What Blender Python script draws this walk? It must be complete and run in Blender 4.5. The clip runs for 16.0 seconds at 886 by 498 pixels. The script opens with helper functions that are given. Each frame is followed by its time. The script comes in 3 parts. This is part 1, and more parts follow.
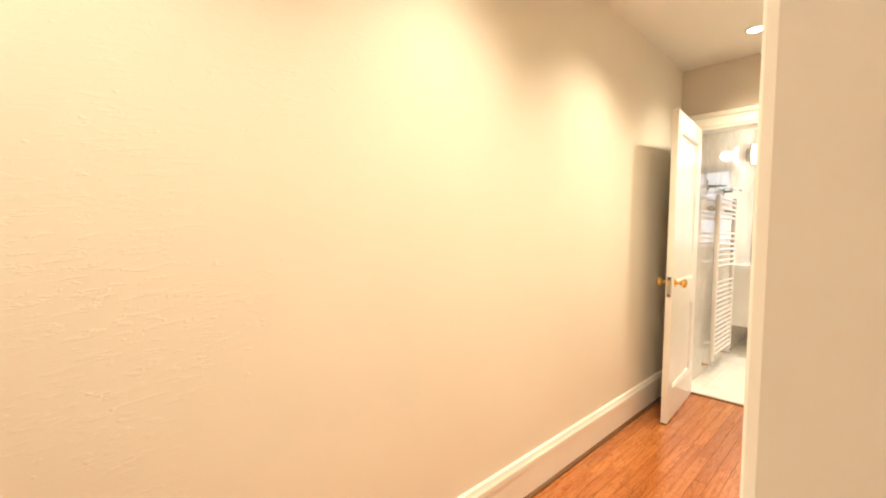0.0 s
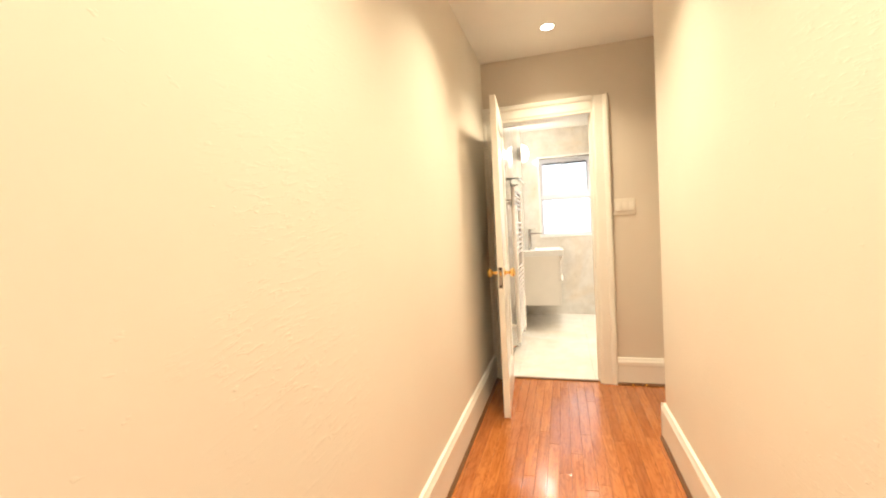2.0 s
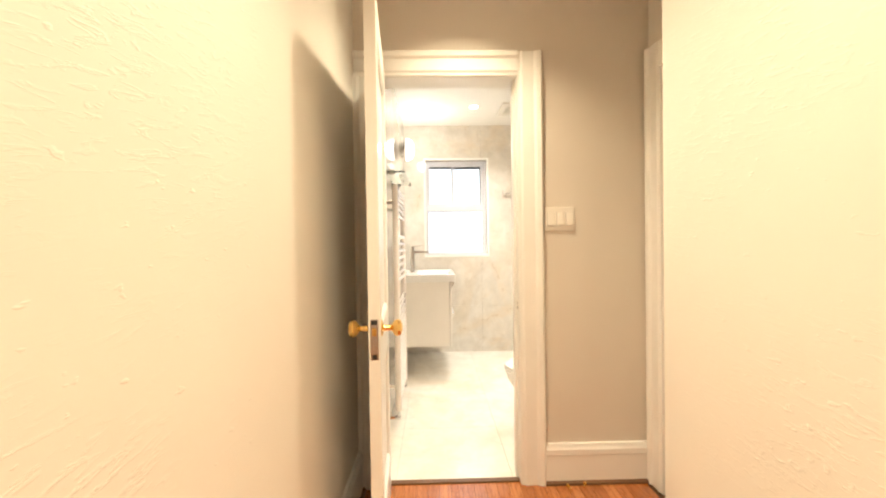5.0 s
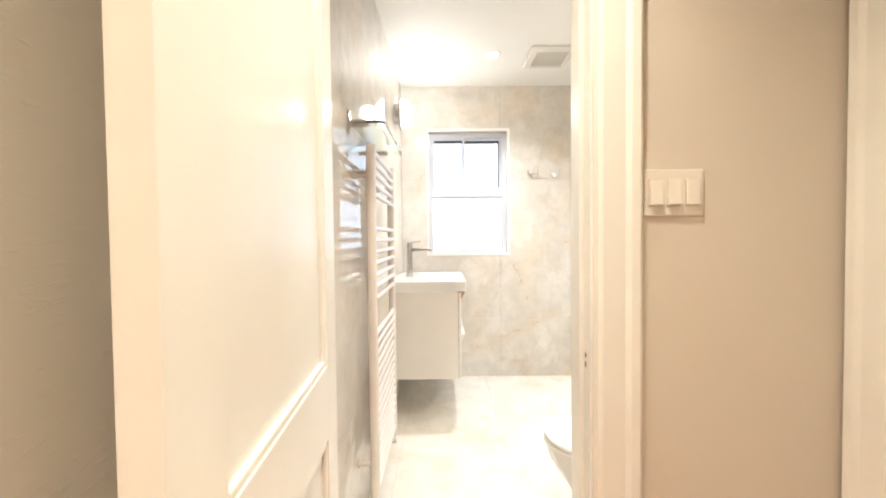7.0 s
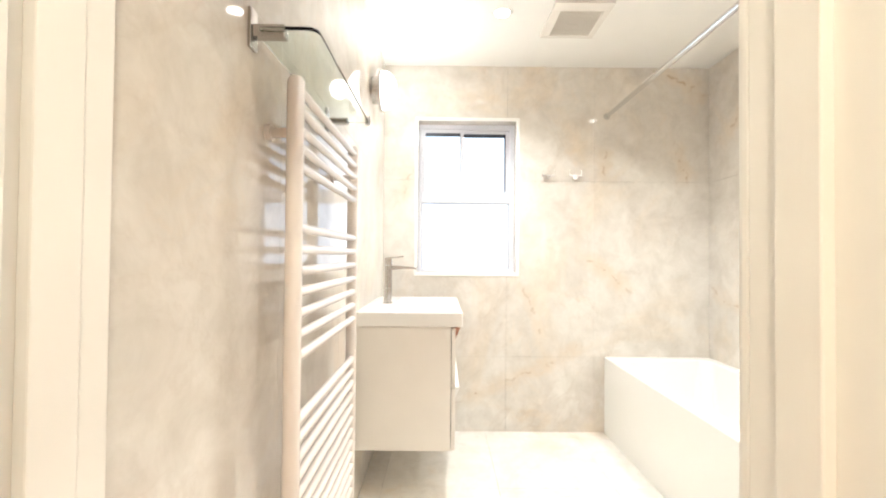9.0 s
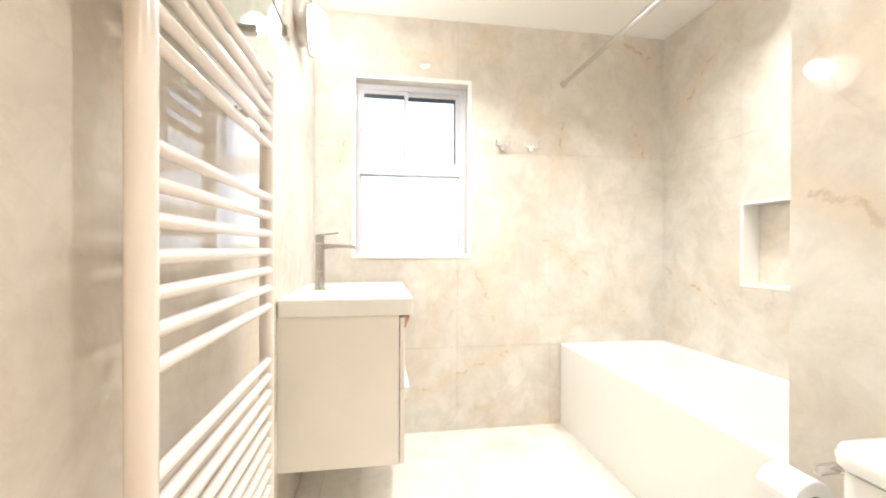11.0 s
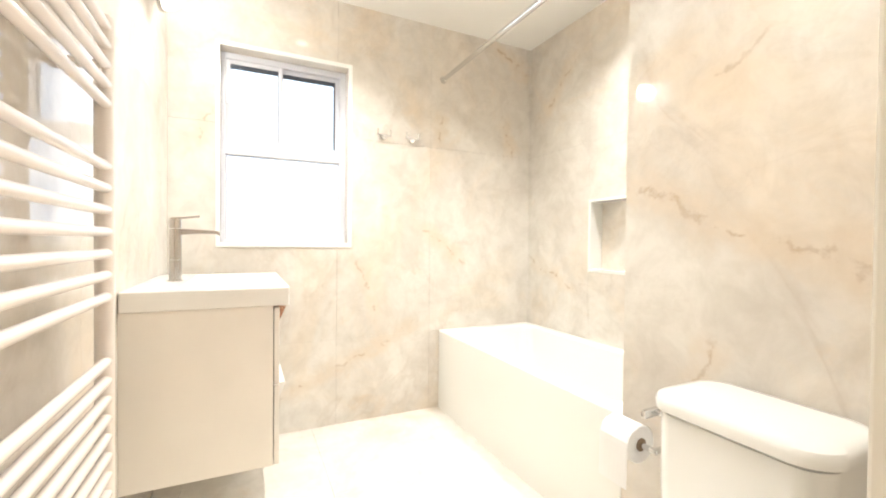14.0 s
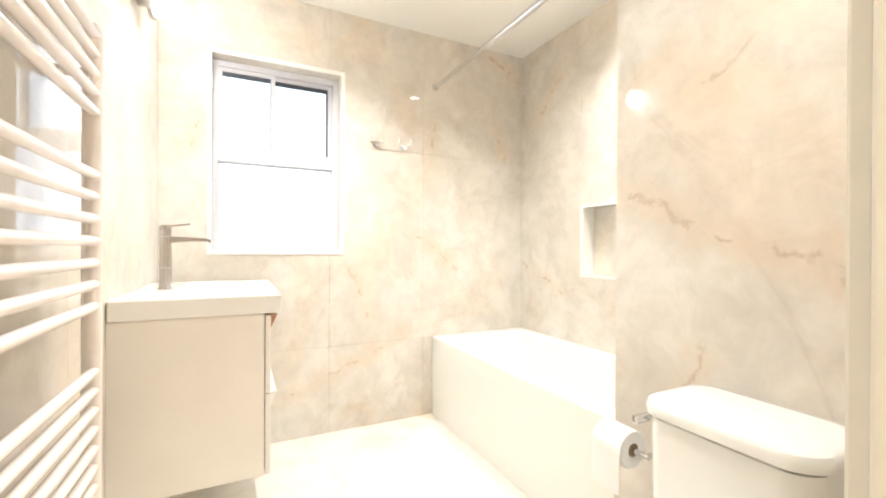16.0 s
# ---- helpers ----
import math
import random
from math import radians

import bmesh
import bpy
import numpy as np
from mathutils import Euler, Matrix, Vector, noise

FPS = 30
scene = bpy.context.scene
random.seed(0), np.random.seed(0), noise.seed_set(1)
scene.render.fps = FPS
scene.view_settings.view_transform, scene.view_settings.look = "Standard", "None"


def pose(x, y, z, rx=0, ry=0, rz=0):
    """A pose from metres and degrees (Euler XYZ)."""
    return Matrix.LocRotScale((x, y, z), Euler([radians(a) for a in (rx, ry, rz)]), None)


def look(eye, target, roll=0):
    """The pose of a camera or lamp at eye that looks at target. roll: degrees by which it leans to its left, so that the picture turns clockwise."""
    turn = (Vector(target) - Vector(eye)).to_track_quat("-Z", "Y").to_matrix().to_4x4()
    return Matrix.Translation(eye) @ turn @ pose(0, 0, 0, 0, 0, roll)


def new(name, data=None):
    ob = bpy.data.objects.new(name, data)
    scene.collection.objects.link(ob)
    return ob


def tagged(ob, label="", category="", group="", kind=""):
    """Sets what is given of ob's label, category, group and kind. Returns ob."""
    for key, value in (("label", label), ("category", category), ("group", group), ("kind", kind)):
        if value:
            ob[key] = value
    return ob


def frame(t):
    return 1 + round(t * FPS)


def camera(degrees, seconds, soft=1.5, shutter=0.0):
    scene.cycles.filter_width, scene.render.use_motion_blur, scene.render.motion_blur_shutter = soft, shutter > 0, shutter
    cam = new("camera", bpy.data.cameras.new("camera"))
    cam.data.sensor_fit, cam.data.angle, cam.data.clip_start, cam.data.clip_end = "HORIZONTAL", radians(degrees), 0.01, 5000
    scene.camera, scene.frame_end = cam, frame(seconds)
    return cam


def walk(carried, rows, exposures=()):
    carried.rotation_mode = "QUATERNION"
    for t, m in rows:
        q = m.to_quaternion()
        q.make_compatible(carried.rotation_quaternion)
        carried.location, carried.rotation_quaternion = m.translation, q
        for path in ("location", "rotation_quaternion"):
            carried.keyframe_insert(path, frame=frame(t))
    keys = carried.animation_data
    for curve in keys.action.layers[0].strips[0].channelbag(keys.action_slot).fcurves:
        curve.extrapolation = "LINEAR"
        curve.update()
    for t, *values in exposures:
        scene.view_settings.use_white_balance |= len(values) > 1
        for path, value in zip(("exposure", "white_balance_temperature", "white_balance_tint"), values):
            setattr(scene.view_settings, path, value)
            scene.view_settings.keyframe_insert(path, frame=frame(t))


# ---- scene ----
cam = camera(94.0, 16.0, soft=2.0)
PATH = [
    (0.0, (0.27, 0.390, 1.240), (1.655, 1.832, 1.150), 0.9),
    (0.2, (0.285, 0.430, 1.230), (1.685, 1.858, 1.138), 0.7),
    (0.5, (0.306, 0.520, 1.220), (1.770, 1.883, 1.124), 0.1),
    (1, (0.376, 0.705, 1.203), (2.022, 1.838, 1.117), -1.2),
    (1.5, (0.473, 0.838, 1.200), (2.287, 1.679, 1.120), -2.8),
    (2, (0.584, 0.907, 1.203), (2.503, 1.463, 1.121), -3.1),
    (2.5, (0.722, 1.010, 1.214), (2.704, 1.257, 1.137), -2.2),
    (3, (0.908, 1.079, 1.200), (2.906, 1.104, 1.125), -1.0),
    (3.5, (1.116, 1.084, 1.199), (3.115, 1.040, 1.136), -0.6),
    (4, (1.356, 1.094, 1.203), (3.354, 1.006, 1.161), -0.3),
    (4.5, (1.582, 1.094, 1.204), (3.580, 1.029, 1.177), -0.7),
    (7, (2.813, 1.038, 1.211), (4.812, 1.048, 1.156), -0.6),
    (7.5, (3.022, 1.025, 1.215), (5.021, 1.038, 1.169), -0.6),
    (8, (3.211, 1.000, 1.213), (5.211, 1.015, 1.184), -0.5),
    (8.5, (3.400, 0.993, 1.206), (5.400, 1.021, 1.195), 0.1),
    (9, (3.558, 1.004, 1.193), (5.558, 0.998, 1.225), 0.5),
    (9.5, (3.720, 1.000, 1.184), (5.717, 0.879, 1.198), 0.4),
    (12, (3.911, 1.053, 1.092), (5.865, 0.629, 1.083), 0.2),
    (12.5, (3.910, 1.049, 1.091), (5.834, 0.507, 1.062), 0.3),
    (13, (3.910, 1.047, 1.092), (5.795, 0.382, 1.062), 0.2),
    (13.5, (3.908, 1.046, 1.091), (5.754, 0.278, 1.062), 0.3),
    (14, (3.906, 1.045, 1.092), (5.711, 0.185, 1.060), 0.6),
    (14.5, (3.904, 1.041, 1.088), (5.669, 0.101, 1.061), 0.7),
    (15, (3.902, 1.039, 1.092), (5.652, 0.072, 1.079), 0.7),
    (15.5, (3.900, 1.038, 1.094), (5.661, 0.090, 1.084), 0.5),
    (16, (3.900, 1.038, 1.095), (5.694, 0.154, 1.091), 0.3),
]
EXPOSURES = [(0.0, 0.25, 6450, 11), (4.5, 0.2, 6450, 11), (7.0, 0.2, 5620, 11), (9.5, 0.33, 5620, 11), (12.0, 0.36, 5780, 11), (16.0, 0.39, 5780, 11)]
walk(cam, [(t, look(eye, target, roll)) for t, eye, target, roll in PATH], EXPOSURES)

# ---- world and large lights ----
world = bpy.data.worlds.new("world")
scene.world = world
world.use_nodes = True
sky = world.node_tree.nodes.new("ShaderNodeTexSky")
sky.sky_type, sky.sun_disc, sky.sun_elevation, sky.sun_rotation = "NISHITA", False, radians(35), radians(200)
world.node_tree.links.new(sky.outputs["Color"], world.node_tree.nodes["Background"].inputs["Color"])
world.node_tree.nodes["Background"].inputs["Strength"].default_value = 0.1

CEIL = 2.5
# The first lamp, unseen, continues the row to brighten the wall's near end.
HALL_LAMPS = [(-0.93, 0.935), (0.17, 0.935), (1.27, 0.935), (2.39, 0.935), (3.42, 0.945)]
# The third is an unseen lamp, added to brighten the vanity side and toilet.
BATH_LAMPS = [(5.75, 0.69), (5.30, -0.42), (4.30, 0.30)]
HALL_W, BATH_W = 88, 94


def spot(x, y, watts, colour, size=126, blend=0.95):
    d = bpy.data.lights.new("downlight_beam", "SPOT")
    d.energy, d.color, d.spot_size, d.spot_blend, d.shadow_soft_size = watts, colour, radians(size), blend, 0.035
    ob = new("downlight_beam", d)
    ob.matrix_world = pose(x, y, CEIL - 0.02)
    return ob


for lx, ly in HALL_LAMPS:
    spot(lx, ly, HALL_W, (1.0, 0.842, 0.59), 124, 1.0)
for (lx, ly), share in zip(BATH_LAMPS, (1.24, 0.95, 0.54)):
    spot(lx, ly, BATH_W * share, (1.0, 0.92, 0.79))
d = bpy.data.lights.new("sconce_glow", "POINT")
d.energy, d.color, d.shadow_soft_size = 7, (1.0, 0.93, 0.80), 0.05
new("sconce_glow", d).matrix_world = pose(5.90, 1.215, 2.14)


# ---- materials ----
def mat(name, colour, rough=0.5, metal=0.0):
    m = bpy.data.materials.new(name)
    m.use_nodes = True
    b = m.node_tree.nodes["Principled BSDF"]
    b.inputs["Base Color"].default_value = (*colour, 1)
    b.inputs["Roughness"].default_value = rough
    b.inputs["Metallic"].default_value = metal
    return m


def nodes(m):
    t = m.node_tree
    return t, t.nodes["Principled BSDF"]


def add(t, kind, **inputs):
    n = t.nodes.new(kind)
    for k, v in inputs.items():
        n.inputs[k.replace("_", " ")].default_value = v
    return n


def coords(t, scale=(1, 1, 1), shift=False):
    """Object coordinates, scaled; shift moves the pattern from piece to piece."""
    c = t.nodes.new("ShaderNodeTexCoord")
    mp = t.nodes.new("ShaderNodeMapping")
    mp.inputs["Scale"].default_value = scale
    t.links.new(c.outputs["Object"], mp.inputs["Vector"])
    if shift:
        info = t.nodes.new("ShaderNodeObjectInfo")
        mul = t.nodes.new("ShaderNodeVectorMath")
        mul.operation = "SCALE"
        mul.inputs[0].default_value = (31.0, 17.0, 23.0)
        t.links.new(info.outputs["Random"], mul.inputs["Scale"])
        t.links.new(mul.outputs["Vector"], mp.inputs["Location"])
    return mp.outputs["Vector"]


def slanted(t, turn, scale):
    """Object coordinates turned first and then stretched, for veins that run one way."""
    c = t.nodes.new("ShaderNodeTexCoord")
    a, b = t.nodes.new("ShaderNodeMapping"), t.nodes.new("ShaderNodeMapping")
    a.inputs["Rotation"].default_value = [radians(k) for k in turn]
    b.inputs["Scale"].default_value = scale
    t.links.new(c.outputs["Object"], a.inputs["Vector"])
    t.links.new(a.outputs["Vector"], b.inputs["Vector"])
    return b.outputs["Vector"]


def ramp(t, fac, stops):
    r = t.nodes.new("ShaderNodeValToRGB")
    e = r.color_ramp.elements
    e[0].position, e[0].color = stops[0][0], (*stops[0][1], 1)
    e[1].position, e[1].color = stops[-1][0], (*stops[-1][1], 1)
    for p, c in stops[1:-1]:
        e.new(p).color = (*c, 1)
    t.links.new(fac, r.inputs["Fac"])
    return r.outputs["Color"]


def mix(t, a, b, fac, mode="MIX"):
    n = t.nodes.new("ShaderNodeMix")
    n.data_type, n.blend_type = "RGBA", mode
    for sock, v in ((n.inputs[0], fac), (n.inputs[6], a), (n.inputs[7], b)):
        if isinstance(v, (int, float)):
            sock.default_value = v
        elif isinstance(v, tuple):
            sock.default_value = (*v, 1)
        else:
            t.links.new(v, sock)
    return n.outputs[2]


def bump(t, b, height, strength, distance):
    n = add(t, "ShaderNodeBump", Strength=strength, Distance=distance)
    t.links.new(height, n.inputs["Height"])
    t.links.new(n.outputs["Normal"], b.inputs["Normal"])


def noise_out(t, vec, scale, detail=4.0, rough=0.55, dist=0.0):
    n = add(t, "ShaderNodeTexNoise", Scale=scale, Detail=detail, Roughness=rough, Distortion=dist)
    t.links.new(vec, n.inputs["Vector"])
    return n.outputs["Fac"]


def plaster(name, colour, trowel=1.0):
    m = mat(name, colour, 0.62)
    t, b = nodes(m)
    v = coords(t)
    vs = slanted(t, (0, 9, 0), (1.0, 1.0, 4.2))
    big = noise_out(t, v, 1.3, 3)
    tone = ramp(t, big, [(0.3, tuple(c * 0.95 for c in colour)), (0.7, colour)])
    t.links.new(tone, b.inputs["Base Color"])
    patch = ramp(t, noise_out(t, v, 1.5, 4, 0.6), [(0.48, (0, 0, 0)), (0.68, (1, 1, 1))])
    ridges = ramp(t, noise_out(t, vs, 17.0, 4, 0.6, 0.8), [(0.53, (0, 0, 0)), (0.62, (1, 1, 1)), (0.70, (0.2, 0.2, 0.2))])
    strokes = mix(t, (0.0, 0.0, 0.0), ridges, patch)
    nicks = ramp(t, noise_out(t, coords(t, (1, 1, 2.2)), 26.0, 2, 0.5), [(0.70, (0, 0, 0)), (0.75, (1, 1, 1))])
    marks = mix(t, strokes, nicks, 0.8, "ADD")
    fine = noise_out(t, v, 55, 3)
    wave = noise_out(t, v, 4.5, 2)
    h = mix(t, marks, fine, 0.06, "ADD")
    h = mix(t, h, wave, 0.45, "ADD")
    bump(t, b, h, 0.30 * trowel, 0.0035)
    return m


def paint(name, colour, rough=0.35, strength=0.15):
    m = mat(name, colour, rough)
    t, b = nodes(m)
    v = coords(t)
    tone = ramp(t, noise_out(t, v, 3.0, 5), [(0.3, tuple(c * 0.94 for c in colour)), (0.65, colour)])
    t.links.new(tone, b.inputs["Base Color"])
    bump(t, b, noise_out(t, coords(t, (30, 30, 4)), 4.0, 3), strength, 0.002)
    return m


def crack(t, warped, a, b, width):
    """A vein from a to b: 1 on its line, fading over its width and at its ends."""
    a, b = Vector(a), Vector(b)
    way = (b - a).normalized()

    def vec(op, p, q):
        n = t.nodes.new("ShaderNodeVectorMath")
        n.operation = op
        t.links.new(p, n.inputs[0])
        n.inputs[1].default_value = q
        return n

    def span(value, x0, x1, y0, y1):
        n = t.nodes.new("ShaderNodeMapRange")
        n.interpolation_type = "SMOOTHSTEP"
        for k, x in zip(("From Min", "From Max", "To Min", "To Max"), (x0, x1, y0, y1)):
            n.inputs[k].default_value = x
        t.links.new(value, n.inputs["Value"])
        return n.outputs["Result"]

    def times(p, q):
        n = t.nodes.new("ShaderNodeMath")
        n.operation = "MULTIPLY"
        t.links.new(p, n.inputs[0])
        t.links.new(q, n.inputs[1])
        return n.outputs[0]

    off = vec("SUBTRACT", warped, a).outputs["Vector"]
    side = t.nodes.new("ShaderNodeVectorMath")
    side.operation = "LENGTH"
    t.links.new(vec("CROSS_PRODUCT", off, way).outputs["Vector"], side.inputs[0])
    along = vec("DOT_PRODUCT", off, way).outputs["Value"]
    length = (b - a).length
    ends = times(span(along, -0.06, 0.05, 0.0, 1.0), span(along, length - 0.05, length + 0.06, 1.0, 0.0))
    return times(span(side.outputs["Value"], width * 0.15, width, 1.0, 0.0), ends)


def marble(name, light, cloud, vein, rough=0.035, cracks=()):
    m = mat(name, light, rough)
    t, b = nodes(m)
    v = coords(t, (1, 1, 1), False)
    clouds = ramp(t, noise_out(t, v, 1.6, 6, 0.6, 0.6), [(0.32, cloud), (0.5, tuple((a + c) / 2 for a, c in zip(cloud, light))), (0.66, light)])
    ochre = ramp(t, noise_out(t, v, 1.1, 5, 0.65, 1.2), [(0.48, (0, 0, 0)), (0.75, (0.8, 0.8, 0.8))])
    base = mix(t, clouds, tuple(c * k for c, k in zip(light, (0.97, 0.85, 0.70))), ochre)
    smear = ramp(t, noise_out(t, coords(t, (2.2, 2.2, 2.2), False), 3.2, 8, 0.7, 0.5), [(0.35, (0.86, 0.85, 0.83)), (0.6, (1, 1, 1))])
    base = mix(t, base, smear, 0.9, "MULTIPLY")
    n1 = noise_out(t, slanted(t, (35, 30, 40), (0.55, 1.5, 1.5)), 0.75, 6, 0.58, 0.35)
    line = ramp(t, n1, [(0.488, (0, 0, 0)), (0.499, (0.9, 0.9, 0.9)), (0.505, (0.4, 0.4, 0.4)), (0.525, (0, 0, 0))])
    gate = ramp(t, noise_out(t, v, 1.9, 2), [(0.44, (0, 0, 0)), (0.62, (1, 1, 1))])
    vein_fac = mix(t, (0.0, 0.0, 0.0), line, gate)
    n2 = noise_out(t, slanted(t, (-30, 38, 20), (0.6, 1.4, 1.4)), 1.5, 7, 0.6, 0.5)
    thin = ramp(t, n2, [(0.492, (0, 0, 0)), (0.5, (0.34, 0.34, 0.34)), (0.512, (0, 0, 0))])
    vein_fac = mix(t, vein_fac, thin, 1.0, "ADD")
    half = mix(t, (0.0, 0.0, 0.0), vein_fac, 0.22)
    blot = ramp(t, noise_out(t, coords(t, (1, 1, 1)), 5.5, 6, 0.7, 0.8), [(0.56, (0, 0, 0)), (0.72, (0.42, 0.42, 0.42))])
    near = ramp(t, n1, [(0.43, (0, 0, 0)), (0.5, (1, 1, 1)), (0.58, (0, 0, 0))])
    stain = mix(t, (0.0, 0.0, 0.0), blot, near)
    base = mix(t, base, tuple(c * k for c, k in zip(light, (0.88, 0.72, 0.54))), stain)
    col = mix(t, base, vein, half)
    if cracks:
        wob = add(t, "ShaderNodeTexNoise", Scale=5.5, Detail=6.0, Roughness=0.62)
        t.links.new(v, wob.inputs["Vector"])
        mid = t.nodes.new("ShaderNodeVectorMath")
        mid.operation = "MULTIPLY_ADD"
        t.links.new(wob.outputs["Color"], mid.inputs[0])
        mid.inputs[1].default_value = (0.22, 0.22, 0.22)
        mid.inputs[2].default_value = (-0.11, -0.11, -0.11)
        warped = t.nodes.new("ShaderNodeVectorMath")
        warped.operation = "ADD"
        t.links.new(v, warped.inputs[0])
        t.links.new(mid.outputs["Vector"], warped.inputs[1])
        patchy = ramp(t, noise_out(t, v, 9.0, 4, 0.6), [(0.34, (0.45, 0.45, 0.45)), (0.56, (1, 1, 1))])
        for p0, p1, width, depth in cracks:
            line = mix(t, (0.0, 0.0, 0.0), patchy, crack(t, warped.outputs["Vector"], p0, p1, width))
            col = mix(t, col, vein, mix(t, (0.0, 0.0, 0.0), line, depth))
            soft = mix(t, (0.0, 0.0, 0.0), patchy, crack(t, warped.outputs["Vector"], p0, p1, width * 6))
            col = mix(t, col, tuple(c * k for c, k in zip(light, (0.86, 0.74, 0.60))), mix(t, (0.0, 0.0, 0.0), soft, depth * 0.55))
    t.links.new(col, b.inputs["Base Color"])
    return m


def oak(name):
    m = mat(name, (0.4, 0.17, 0.06), 0.2)
    t, b = nodes(m)
    info = t.nodes.new("ShaderNodeObjectInfo")
    v = coords(t, (1, 1, 1), True)
    grain = noise_out(t, coords(t, (1.2, 26, 26), True), 2.2, 6, 0.62, 1.4)
    rings = noise_out(t, coords(t, (1.6, 9, 9), True), 2.0, 3, 0.5, 2.6)
    base = ramp(t, info.outputs["Random"], [(0.0, (0.43, 0.140, 0.034)), (0.5, (0.50, 0.172, 0.044)), (1.0, (0.57, 0.210, 0.057))])
    dark = ramp(t, grain, [(0.34, (0.70, 0.60, 0.52)), (0.54, (1, 1, 1))])
    cath = ramp(t, rings, [(0.44, (1, 1, 1)), (0.49, (0.62, 0.52, 0.44)), (0.53, (1, 1, 1))])
    col = mix(t, mix(t, base, dark, 0.85, "MULTIPLY"), cath, 0.75, "MULTIPLY")
    t.links.new(col, b.inputs["Base Color"])
    rg = ramp(t, noise_out(t, v, 3.0, 4), [(0.3, (0.13, 0.13, 0.13)), (0.7, (0.22, 0.22, 0.22))])
    t.links.new(rg, b.inputs["Roughness"])
    bump(t, b, grain, 0.10, 0.002)
    b.inputs["Coat Weight"].default_value = 0.4
    b.inputs["Coat Roughness"].default_value = 0.12
    return m


def glow(name, colour, strength):
    m = mat(name, colour, 0.4)
    b = m.node_tree.nodes["Principled BSDF"]
    b.inputs["Emission Color"].default_value = (*colour, 1)
    b.inputs["Emission Strength"].default_value = strength
    return m


def glass(name, tint=(0.97, 1.0, 0.985)):
    m = mat(name, tint, 0.0)
    m.node_tree.nodes["Principled BSDF"].inputs["Transmission Weight"].default_value = 1.0
    m.node_tree.nodes["Principled BSDF"].inputs["IOR"].default_value = 1.5
    return m


PLASTER = plaster("cream_plaster", (0.82, 0.77, 0.675), 0.8)
SMOOTH = plaster("beige_wall_paint", (0.71, 0.645, 0.55), 0.25)
CEILING = plaster("ceiling_paint", (0.89, 0.87, 0.82), 0.12)
TRIM = paint("cream_trim_paint", (0.88, 0.855, 0.79))
DOOR = paint("door_paint", (0.88, 0.86, 0.80), 0.3)
CRACKS = [((4.90, -0.11, 1.29), (4.30, -0.11, 1.05), 0.018, 1.0), ((4.66, -0.11, 0.71), (4.62, -0.11, 0.81), 0.014, 1.0), ((4.50, -0.11, 1.60), (4.66, -0.11, 1.52), 0.016, 0.7),
          ((6.384, 0.03, 1.22), (6.384, -0.25, 0.97), 0.017, 1.0), ((6.384, -0.48, 2.47), (6.384, -0.80, 2.31), 0.018, 1.0), ((6.384, 0.86, 0.22), (6.384, 0.06, 0.56), 0.014, 0.9),
          ((6.384, 0.42, 1.00), (6.384, 0.32, 0.65), 0.014, 0.85), ((6.384, 1.30, 1.55), (6.384, 1.22, 1.75), 0.015, 0.85), ((6.384, -0.60, 1.95), (6.384, -0.68, 1.72), 0.015, 0.9), ((6.384, -0.10, 1.95), (6.384, -0.14, 1.74), 0.014, 0.85),
          ((6.33, -0.83, 0.98), (5.90, -0.83, 0.80), 0.014, 0.85), ((6.25, -0.83, 1.95), (5.95, -0.83, 2.25), 0.015, 0.8)]
MARBLE = marble("wall_marble", (0.80, 0.765, 0.70), (0.635, 0.585, 0.515), (0.40, 0.29, 0.19), 0.035, CRACKS)
FLOORM = marble("floor_marble", (0.86, 0.83, 0.76), (0.80, 0.76, 0.69), (0.70, 0.60, 0.46), 0.14)
OAK = oak("red_oak")
SHOE = paint("dark_shoe_wood", (0.16, 0.075, 0.03), 0.4)
WHITE = paint("white_lacquer", (0.87, 0.83, 0.76), 0.22, 0.04)
RADW = paint("radiator_enamel", (0.86, 0.80, 0.74), 0.2, 0.03)
CERAMIC = mat("white_ceramic", (0.86, 0.85, 0.81), 0.07)
TUBW = mat("tub_acrylic", (0.86, 0.85, 0.80), 0.12)
PVC = paint("white_window_frame", (0.66, 0.665, 0.70), 0.3, 0.03)
CHROME = mat("chrome", (0.72, 0.72, 0.72), 0.08, 1.0)
STEEL = mat("brushed_nickel", (0.50, 0.48, 0.46), 0.25, 1.0)
BRASS = mat("polished_brass", (0.86, 0.58, 0.20), 0.14, 1.0)
COPPER = mat("copper_fitting", (0.60, 0.30, 0.16), 0.25, 1.0)
# near-black colour that stands in for the shade inside small holes
HOLE_SHADE = mat("painted_hole_shade", (0.03, 0.028, 0.025), 0.6)
GASKET = mat("dark_gasket", (0.05, 0.06, 0.075), 0.5)
GLASS = glass("clear_glass")
SHELFG = glass("shelf_glass", (0.90, 0.98, 0.94))
PLASTIC = mat("switch_plastic", (0.82, 0.77, 0.68), 0.3)
PAPER = paint("tissue_paper", (0.86, 0.85, 0.83), 0.9, 0.5)
CARD = mat("cardboard_core", (0.20, 0.14, 0.09), 0.9)
GROUT = mat("grout", (0.74, 0.70, 0.63), 0.8)
GRILLE = mat("vent_grille", (0.62, 0.58, 0.51), 0.5)
LAMP = glow("lamp_lens", (1.0, 0.9, 0.72), 14)
OPAL = glow("opal_glass", (1.0, 0.95, 0.84), 3)


